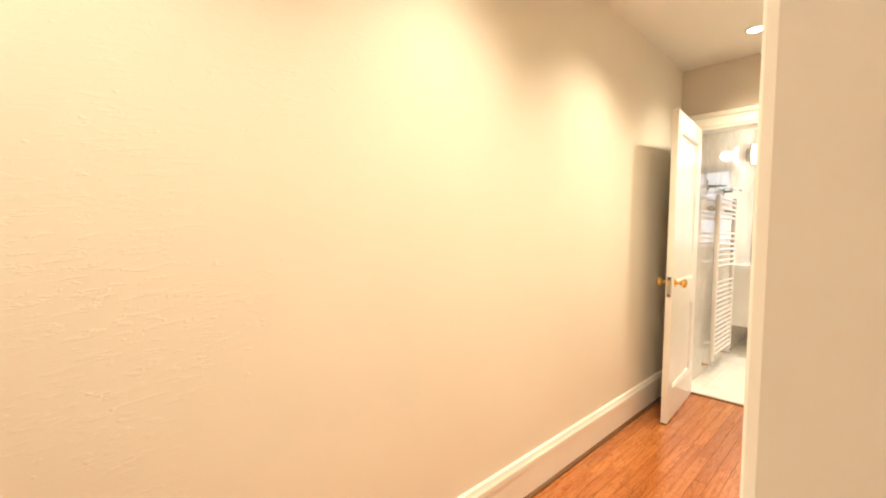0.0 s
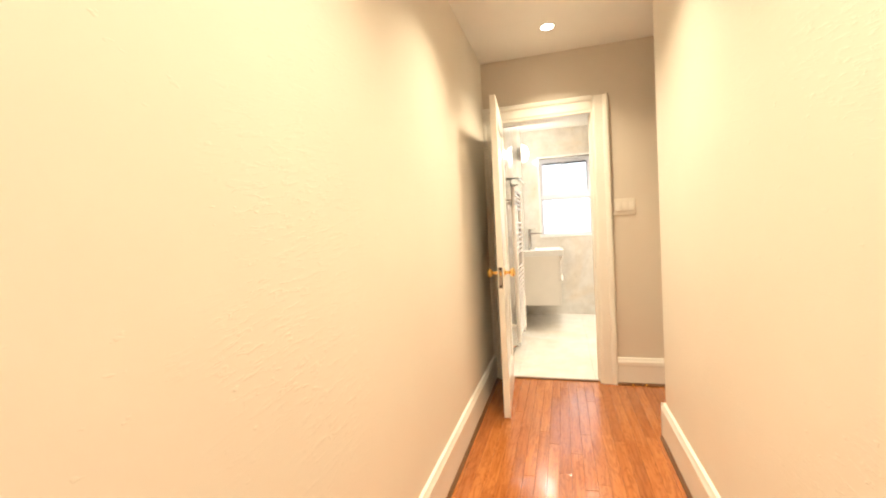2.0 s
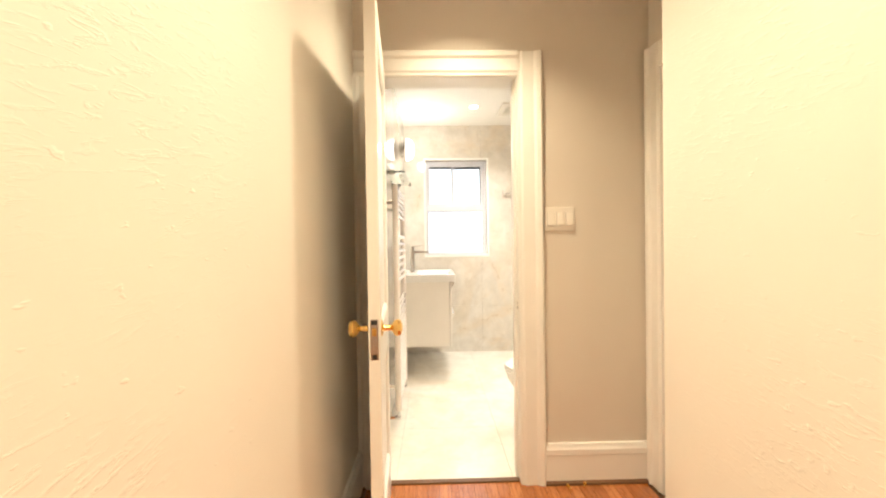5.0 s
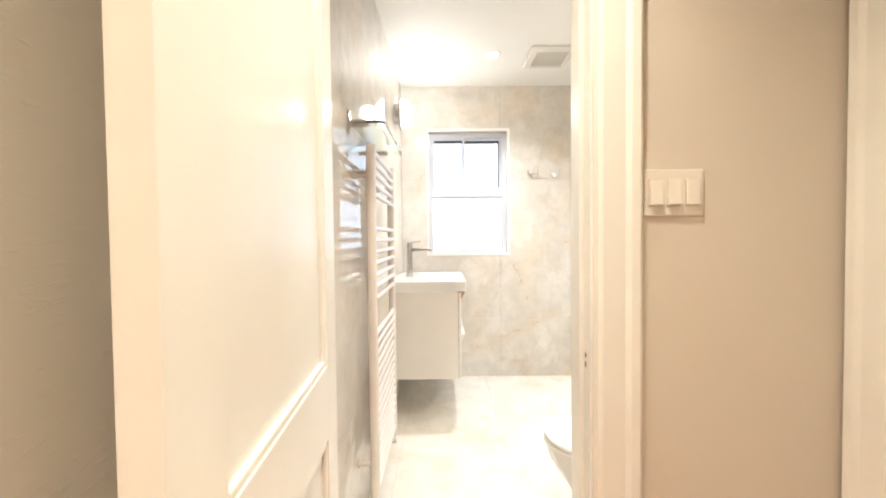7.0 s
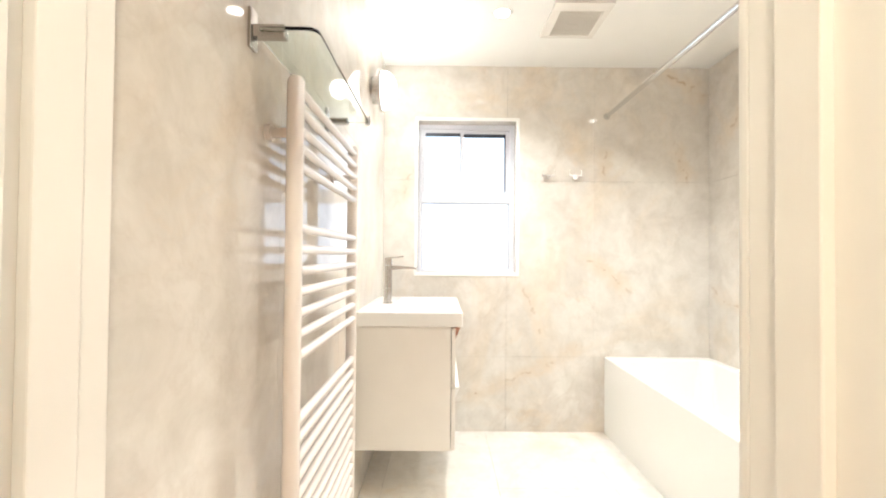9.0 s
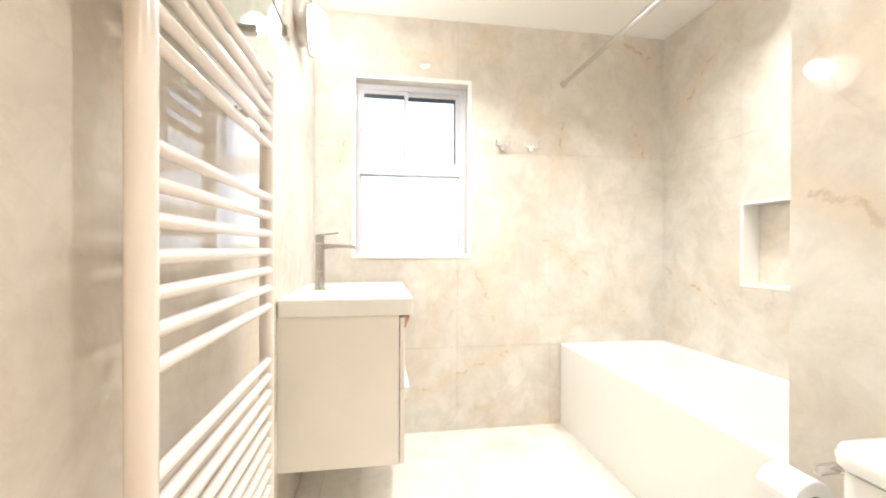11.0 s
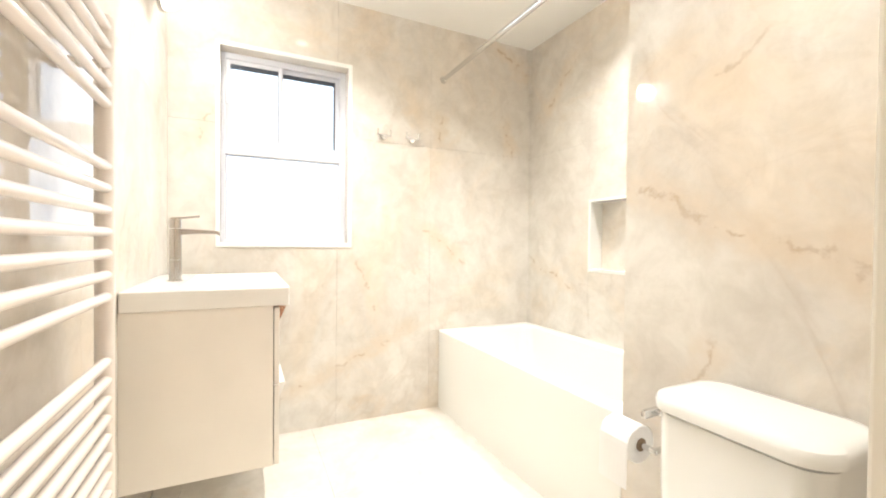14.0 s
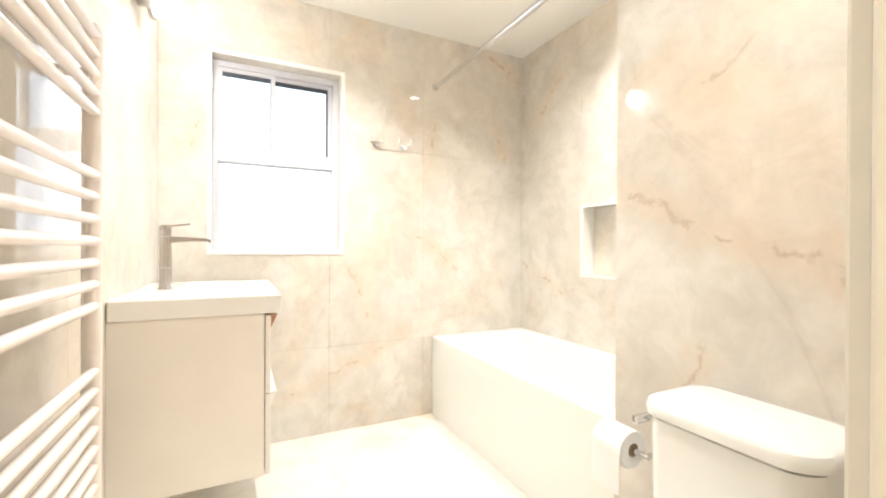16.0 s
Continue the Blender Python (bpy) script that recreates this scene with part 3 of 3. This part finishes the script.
# ---- bathroom things ----
def radiator():
    ob = thing("towel_radiator", (4.70, 1.332, 0.08), "white ladder towel radiator with round bars", "radiator")
    for x in (4.475, 5.070):
        bm = lathe([(0.001, 0.125), (0.014, 0.127), (0.019, 0.135), (0.019, 1.578), (0.014, 1.588), (0.001, 1.591)], 24)
        part("upright", moved(bm, Matrix.Translation((x, 1.332, 0))), RADW, ob, "", True)
    zs = [1.562 - 0.0425 * i for i in range(5)] + [1.253 - 0.0485 * i for i in range(7)] + [0.817 - 0.0425 * i for i in range(16)]
    for z in zs:
        part("bar", rod((4.475, 1.327, z), (5.070, 1.327, z), 0.0112, 16), RADW, ob, "", True)
    for x in (4.498, 5.047):
        for z in (1.470, 0.28):
            b = part("bracket", rod((x, 1.332, z), (x, BY_L, z), 0.011, 16), RADW, ob, "", True)
            part("flange", rod((x, BY_L - 0.012, z), (x, BY_L, z), 0.019, 20), RADW, b)
    for x in (4.475, 5.070):
        v = part("valve", put_rod(put_rod(bmesh.new(), (x, 1.332, 0.08), (x, 1.332, 0.13), 0.012, 16), (x, 1.318, 0.085), (x, 1.356, 0.085), 0.014, 16), CHROME, ob, "chrome valve")
        part("pipe", rod((x, 1.356, 0.085), (x, BY_L, 0.085), 0.008, 14), COPPER, v, "copper pipe")
        part("rosette", rod((x, BY_L - 0.008, 0.085), (x, BY_L, 0.085), 0.024, 20), CHROME, v)
    return ob


radiator()


def glass_shelf():
    ob = thing("glass_shelf", (4.69, BY_L, 1.654), "clear glass wall shelf on square chrome brackets", "shelf")
    pts = ring_rect(4.395, 4.985, 1.262, 1.392, 0.022, 1.650)
    part("glass_plate", loft([pts, [(x, y, z + 0.008) for x, y, z in pts]]), SHELFG, ob)
    for x in (4.410, 4.970):
        b = part("bracket", box(x - 0.016, x + 0.016, BY_L - 0.008, BY_L, 1.617, 1.700, 0.002), STEEL, ob, "brushed metal bracket")
        part("arm", box(x - 0.011, x + 0.011, BY_L - 0.075, BY_L - 0.008, 1.640, 1.666, 0.002), STEEL, b)
    part("end_stop", box(4.966, 4.988, 1.256, 1.272, 1.638, 1.670, 0.003), CHROME, ob)
    return ob


glass_shelf()


def vanity():
    x0, x1 = 5.49, 6.205
    ob = thing("vanity_cabinet", (5.85, 1.18, 0.286), "cream lacquered wall-hung vanity cabinet with two drawers", "cabinet")
    for nm, row in zip(("side_panel", "side_panel", "bottom_panel", "back_panel"), [(x0, x0 + 0.018, 0.957, BY_L, 0.286, 0.860), (x1 - 0.018, x1, 0.957, BY_L, 0.286, 0.860), (x0 + 0.018, x1 - 0.018, 0.957, BY_L, 0.286, 0.304), (x0 + 0.018, x1 - 0.018, BY_L - 0.02, BY_L, 0.304, 0.86)]):
        part(nm, box(*row, 0.001), WHITE, ob)
    for z0, z1 in ((0.288, 0.572), (0.577, 0.852)):
        dr = part("drawer", box(x0 + 0.002, x1 - 0.002, 0.936, 0.954, z0, z1, 0.002), WHITE, ob)
        part("pull", loft([[(x, 0.954, z1 + 0.002), (x, 0.920, z1 + 0.004), (x, 0.914, z1), (x, 0.936, z1 - 0.05)] for x in (x0 + 0.02, x1 - 0.02)]), CERAMIC if z0 < 0.5 else CHROME, dr)
    top = thing("washbasin", (5.85, 1.16, 0.862), "white ceramic slab washbasin on the vanity", "washbasin")
    X0, X1, Y0, Y1, Z0, Z1 = 5.482, 6.214, 0.902, BY_L - 0.002, 0.862, 0.927
    rings = [ring_rect(X0, X1, Y0, Y1, 0.008, Z0), ring_rect(X0, X1, Y0, Y1, 0.008, Z1 - 0.004), ring_rect(X0 + 0.003, X1 - 0.003, Y0 + 0.003, Y1 - 0.003, 0.008, Z1),
             ring_rect(X0 + 0.055, X1 - 0.055, Y0 + 0.03, Y1 - 0.15, 0.03, Z1), ring_rect(X0 + 0.060, X1 - 0.060, Y0 + 0.035, Y1 - 0.155, 0.03, Z1 - 0.006), ring_rect(X0 + 0.085, X1 - 0.085, Y0 + 0.06, Y1 - 0.18, 0.03, Z1 - 0.055)]
    part("basin", loft(rings), CERAMIC, top)
    part("drain", moved(lathe([(0.03, 0.0), (0.03, 0.003), (0.024, 0.005)]), Matrix.Translation((5.85, 1.09, Z1 - 0.055))), CHROME, top)
    f = thing("basin_faucet", (5.85, 1.30, 0.927), "tall brushed nickel single-lever basin faucet", "faucet")
    part("base_ring", rod((5.85, 1.30, 0.927), (5.85, 1.30, 0.932), 0.028, 28), STEEL, f)
    part("column", rod((5.85, 1.30, 0.932), (5.85, 1.30, 1.135), 0.0215, 28), STEEL, f, "", True)
    part("collar", rod((5.85, 1.30, 1.010), (5.85, 1.30, 1.014), 0.0225, 28), CHROME, f)
    part("cap", rod((5.85, 1.30, 1.138), (5.85, 1.30, 1.172), 0.0215, 28), STEEL, f, "", True)
    part("spout", loft([[(5.85 - 0.017, y, z), (5.85 + 0.017, y, z), (5.85 + 0.017, y, z + h), (5.85 - 0.017, y, z + h)] for y, z, h in ((1.29, 1.110, 0.026), (1.22, 1.117, 0.016), (1.155, 1.117, 0.012), (1.142, 1.108, 0.016))]), STEEL, f)
    part("lever", loft([[(5.85 - w, y, z), (5.85 + w, y, z), (5.85 + w, y, z + 0.006), (5.85 - w, y, z + 0.006)] for y, z, w in ((1.315, 1.172, 0.016), (1.27, 1.176, 0.012), (1.215, 1.184, 0.009))]), STEEL, f)


vanity()


def sconce():
    c = Matrix.Translation((5.90, BY_L, 2.13)) @ pose(0, 0, 0, 90)
    ob = thing("wall_sconce", (5.90, BY_L, 2.13), "round opal glass wall sconce with metal rim, switched on", "wall light")
    part("back_plate", moved(lathe([(0.075, 0.0), (0.075, 0.035), (0.10, 0.040)], 40), c), STEEL, ob)
    part("rim", moved(lathe([(0.10, 0.038), (0.117, 0.040), (0.117, 0.056), (0.108, 0.058)], 40), c), STEEL, ob, "", True)
    part("diffuser", moved(lathe([(0.106, 0.056), (0.103, 0.085), (0.085, 0.112), (0.050, 0.130), (0.001, 0.136)], 40), c), OPAL, ob, "glowing opal glass dome", True)


sconce()


def wall_hook(y):
    z = 1.745
    ob = thing("wall_hook", (BX_B, y, z), "small chrome double wall hook on marble", "hook", "wall hooks")
    part("base", rod((BX_B, y, z - 0.008), (BX_B - 0.022, y, z - 0.008), 0.017, 24), CHROME, ob)
    bar = part("bar", box(BX_B - 0.034, BX_B - 0.022, y - 0.044, y + 0.044, z - 0.005, z + 0.004, 0.002), CHROME, ob)
    for s in (-1, 1):
        part("prong", rod((BX_B - 0.028, y + s * 0.040, z), (BX_B - 0.032, y + s * 0.040, z + 0.036), 0.0045, 12), CHROME, bar)


for hy in (0.283, 0.098):
    wall_hook(hy)


def shower_rod():
    y, z = -0.125, 2.162
    ob = thing("shower_curtain_rod", (5.64, y, z), "straight chrome shower curtain rod above the bathtub", "curtain rod")
    part("tube", rod((BX_P + 0.004, y, z), (BX_B - 0.004, y, z), 0.0145, 24), CHROME, ob, "", True)
    for a, b in ((BX_B, BX_B - 0.028), (BX_P, BX_P + 0.028)):
        part("flange", rod((a, y, z), (b, y, z), 0.024, 28, 0.016), CHROME, ob, "", True)


shower_rod()


def bathtub():
    x0, x1, y0, y1, h = BX_P + 0.002, BX_B - 0.002, BY_A + 0.002, BY_P, 0.513
    ob = thing("bathtub", (5.64, -0.47, 0.0), "white built-in alcove bathtub with flat apron", "bathtub")
    rings = [ring_rect(x0, x1, y0, y1, 0.004, 0.0), ring_rect(x0, x1, y0, y1, 0.004, h - 0.006), ring_rect(x0 + 0.004, x1 - 0.004, y0 + 0.004, y1 - 0.004, 0.004, h),
             ring_rect(x0 + 0.075, x1 - 0.06, y0 + 0.05, y1 - 0.062, 0.07, h), ring_rect(x0 + 0.085, x1 - 0.068, y0 + 0.058, y1 - 0.072, 0.07, h - 0.012),
             ring_rect(x0 + 0.14, x1 - 0.13, y0 + 0.085, y1 - 0.10, 0.10, 0.22), ring_rect(x0 + 0.19, x1 - 0.20, y0 + 0.12, y1 - 0.14, 0.12, 0.13)]
    part("shell", loft(rings), TUBW, ob)
    part("drain", moved(lathe([(0.032, 0.0), (0.032, 0.004), (0.02, 0.006)]), Matrix.Translation((5.25, -0.47, 0.13))), CHROME, ob)
    part("overflow", rod((5.03, -0.47, 0.36), (5.045, -0.47, 0.36), 0.032, 24), CHROME, ob)


bathtub()


def oval(cx, yb, yf, w, z, n=40):
    """A toilet bowl's outline: squarish at the back, round in front."""
    out = []
    for i in range(n):
        a = 2 * math.pi * i / n
        s, c = math.sin(a), math.cos(a)
        e = 0.62 if s < 0 else 1.0
        out.append((cx + w * math.copysign(abs(c) ** e, c), (yb + yf) / 2 + (yf - yb) / 2 * math.copysign(abs(s) ** e, s), z))
    return out


def toilet():
    cx = 4.42
    ob = thing("toilet", (cx, 0.25, 0.0), "white one-piece ceramic toilet with closed seat", "toilet")
    part("bowl", loft([oval(cx, -0.09, 0.48, 0.115, 0.0), oval(cx, -0.09, 0.49, 0.118, 0.05), oval(cx, -0.09, 0.54, 0.135, 0.20), oval(cx, -0.09, 0.63, 0.178, 0.34), oval(cx, -0.09, 0.648, 0.185, 0.392), oval(cx, -0.09, 0.642, 0.18, 0.398)]), CERAMIC, ob, "", True)
    part("seat", loft([oval(cx, 0.17, 0.648, 0.184, 0.399), oval(cx, 0.17, 0.653, 0.188, 0.404), oval(cx, 0.17, 0.653, 0.188, 0.414), oval(cx, 0.17, 0.648, 0.184, 0.418)]), CERAMIC, ob)
    part("seat_lid", loft([oval(cx, 0.17, 0.648, 0.184, 0.4205), oval(cx, 0.17, 0.652, 0.187, 0.425), oval(cx, 0.17, 0.65, 0.186, 0.434), oval(cx, 0.18, 0.63, 0.168, 0.442)]), CERAMIC, ob)

    def tank_ring(w, y0, y1, r, z, belly=0.018):
        return [(x + 0.010, y + (belly * (1 - ((x - cx) / w) ** 2) if y > (y0 + y1) / 2 else 0), z) for x, y, z in ring_rect(cx - w, cx + w, y0, y1, r, z, 8)]

    part("tank", loft([tank_ring(0.160, -0.098, 0.125, 0.05, 0.36), tank_ring(0.167, -0.098, 0.135, 0.05, 0.50), tank_ring(0.171, -0.098, 0.132, 0.05, 0.687)]), CERAMIC, ob, "", True)
    part("tank_lid", loft([tank_ring(0.175, -0.100, 0.136, 0.055, 0.692), tank_ring(0.183, -0.103, 0.143, 0.06, 0.697), tank_ring(0.184, -0.103, 0.144, 0.06, 0.716), tank_ring(0.180, -0.100, 0.140, 0.06, 0.726), tank_ring(0.168, -0.092, 0.128, 0.06, 0.733), tank_ring(0.150, -0.070, 0.110, 0.05, 0.736)]), CERAMIC, ob, "", True)
    lev = part("flush_lever", rod((cx + 0.184, 0.060, 0.655), (cx + 0.214, 0.060, 0.655), 0.014, 20), CHROME, ob, "chrome flush lever")
    part("paddle", box(cx + 0.208, cx + 0.224, 0.050, 0.125, 0.643, 0.667, 0.006), CHROME, lev)


toilet()


def paper_holder():
    x0, x1, y, z, r = 4.745, 4.85, -0.01, 0.50, 0.056
    ob = thing("toilet_paper_holder", (4.72, BY_P, z), "chrome toilet paper holder on the marble partition", "paper holder")
    part("flange", rod((4.70, BY_P, z), (4.70, BY_P + 0.012, z), 0.024, 24), CHROME, ob)
    part("post", rod((4.70, BY_P + 0.012, z), (4.70, y, z), 0.009, 16), CHROME, ob)
    part("pin", rod((4.694, y, z), (4.862, y, z), 0.0085, 16), CHROME, ob)
    roll = thing("toilet_paper_roll", (4.80, y, z), "white toilet paper roll with a hanging sheet", "toilet paper")
    m = Matrix.Translation((x0, y, z)) @ pose(0, 0, 0, 0, 90, 0)
    h = x1 - x0
    part("roll", moved(lathe([(0.020, 0.001), (r - 0.003, 0.0), (r, 0.003), (r, h - 0.003), (r - 0.003, h), (0.020, h - 0.001), (0.020, 0.001)], 40), m), PAPER, roll, "", True)
    part("core", moved(lathe([(0.0195, -0.0006), (0.0195, h + 0.0006)], 28), m), CARD, roll, "brown cardboard core")
    part("sheet", loft([[(x0 + 0.001, y + r * c + o, z + r * s), (x1 - 0.001, y + r * c + o, z + r * s), (x1 - 0.001, y + (r + 0.0016) * c + o, z + (r + 0.0016) * s), (x0 + 0.001, y + (r + 0.0016) * c + o, z + (r + 0.0016) * s)] for c, s, o in ((0.5, 0.866, 0), (0.8, 0.6, 0), (0.97, 0.24, 0), (1.0, 0.0, 0), (1.0, -1.0, 0.001), (0.98, -2.1, 0.003))]), PAPER, roll)


paper_holder()


def ceiling_vent():
    x0, x1, y0, y1 = 5.64, 5.985, 0.125, 0.435
    ob = thing("ceiling_vent", (5.81, 0.28, CEIL), "square cream exhaust fan grille in the ceiling", "vent")
    part("frame", boxes([(x0, x0 + 0.07, y0, y1, CEIL - 0.014, CEIL), (x1 - 0.03, x1, y0, y1, CEIL - 0.014, CEIL), (x0 + 0.07, x1 - 0.03, y0, y0 + 0.035, CEIL - 0.014, CEIL), (x0 + 0.07, x1 - 0.03, y1 - 0.05, y1, CEIL - 0.014, CEIL)], 0.003), WHITE, ob)
    part("backing", box(x0 + 0.07, x1 - 0.03, y0 + 0.035, y1 - 0.05, CEIL - 0.003, CEIL), GRILLE, ob)
    for i in range(14):
        x = x0 + 0.076 + i * 0.0172
        part("slat", box(x, x + 0.012, y0 + 0.035, y1 - 0.05, CEIL - 0.010, CEIL - 0.004), GRILLE, ob)


ceiling_vent()

# ---- pieces of walls and floors ----
GAP = 0.0005


def cut(rect, hole):
    """The parts of a rectangle left beside a rectangular hole."""
    a0, a1, b0, b1 = rect
    if not hole or hole[0] >= a1 or hole[1] <= a0 or hole[2] >= b1 or hole[3] <= b0:
        return [rect]
    h0, h1, k0, k1 = max(hole[0], a0), min(hole[1], a1), max(hole[2], b0), min(hole[3], b1)
    out = [(a0, h0, b0, b1), (h1, a1, b0, b1), (h0, h1, b0, k0), (h0, h1, k1, b1)]
    return [r for r in out if r[1] - r[0] > 1e-4 and r[3] - r[2] > 1e-4]


def tiles(owner, us, vs, place, hole=None, material=MARBLE):
    """Slabs between the joints us and vs; place turns (u0, u1, v0, v1) into a box."""
    for u0, u1 in zip(us, us[1:]):
        for v0, v1 in zip(vs, vs[1:]):
            rects = cut((u0 + GAP, u1 - GAP, v0 + GAP, v1 - GAP), hole)
            if rects:
                part("tile", boxes([place(*r) for r in rects]), material, owner)


ZS = (0.0, 0.51, 1.71, CEIL)
tiles(wb, (BY_A, -0.04, 0.56, 1.16, BY_L), ZS, lambda a, b, c, d: (BX_B, BX_B + T, a, b, c, d), (W_Y0, W_Y1, W_Z0, W_Z1))
tiles(wl, (4.0, 4.58, 5.18, 5.78, BX_B), ZS, lambda a, b, c, d: (a, b, BY_L, BY_L + T, c, d))
tiles(wp, (4.0, 4.90), (0.0, CEIL), lambda a, b, c, d: (a, b, BY_P - T, BY_P, c, d))
tiles(wp, (BY_A, BY_P - T), ZS, lambda a, b, c, d: (BX_P - T, BX_P, a, b, c, d))
tiles(wa, (BX_P, 5.20, 5.79, BX_B), ZS, lambda a, b, c, d: (a, b, BY_A - T, BY_A, c, d), (N_X0, N_X1, N_Z0, N_Z1))
tiles(wa, (N_X0, N_X1), (N_Z0, N_Z1), lambda a, b, c, d: (a, b, -0.93, -0.926, c, d))
tiles(bath_floor, (3.906, 4.5, 5.1, 5.7, 6.3, BX_B), (BY_P, 0.1, 0.7, 1.3, BY_L), lambda a, b, c, d: (a, b, c, d, -T, 0.0), None, FLOORM)

rng = random.Random(7)
WP = 0.0572
row = 0
y = 0.05
while y < Y_L:
    x = 0.0
    first = True
    while x < 3.872:
        n = min(x + rng.uniform(0.15 if first else 0.45, 1.25), 3.872)
        first = False
        if 3.872 - n < 0.12:
            n = 3.872
        part("plank", put_box(bmesh.new(), x + 0.0004, n - 0.0004, y + 0.0004, min(y + WP, Y_L) - 0.0004, -0.012, 0.0 + rng.uniform(-0.0003, 0.0), 0.0007, 1), OAK, hall_floor)
        x = n
    y += WP
rest = boxes([(-1.6, 0.0, -1.2 + i * WP + 0.0004, -1.2 + (i + 1) * WP - 0.0004, -0.012, -0.0002) for i in range(46)] + [(0.0, 0.52, -1.2 + i * WP + 0.0004, -1.2 + (i + 1) * WP - 0.0004, -0.012, -0.0002) for i in range(21)])
tagged(part("planks", rest, OAK, hall_floor), "", "", "", "stuff")
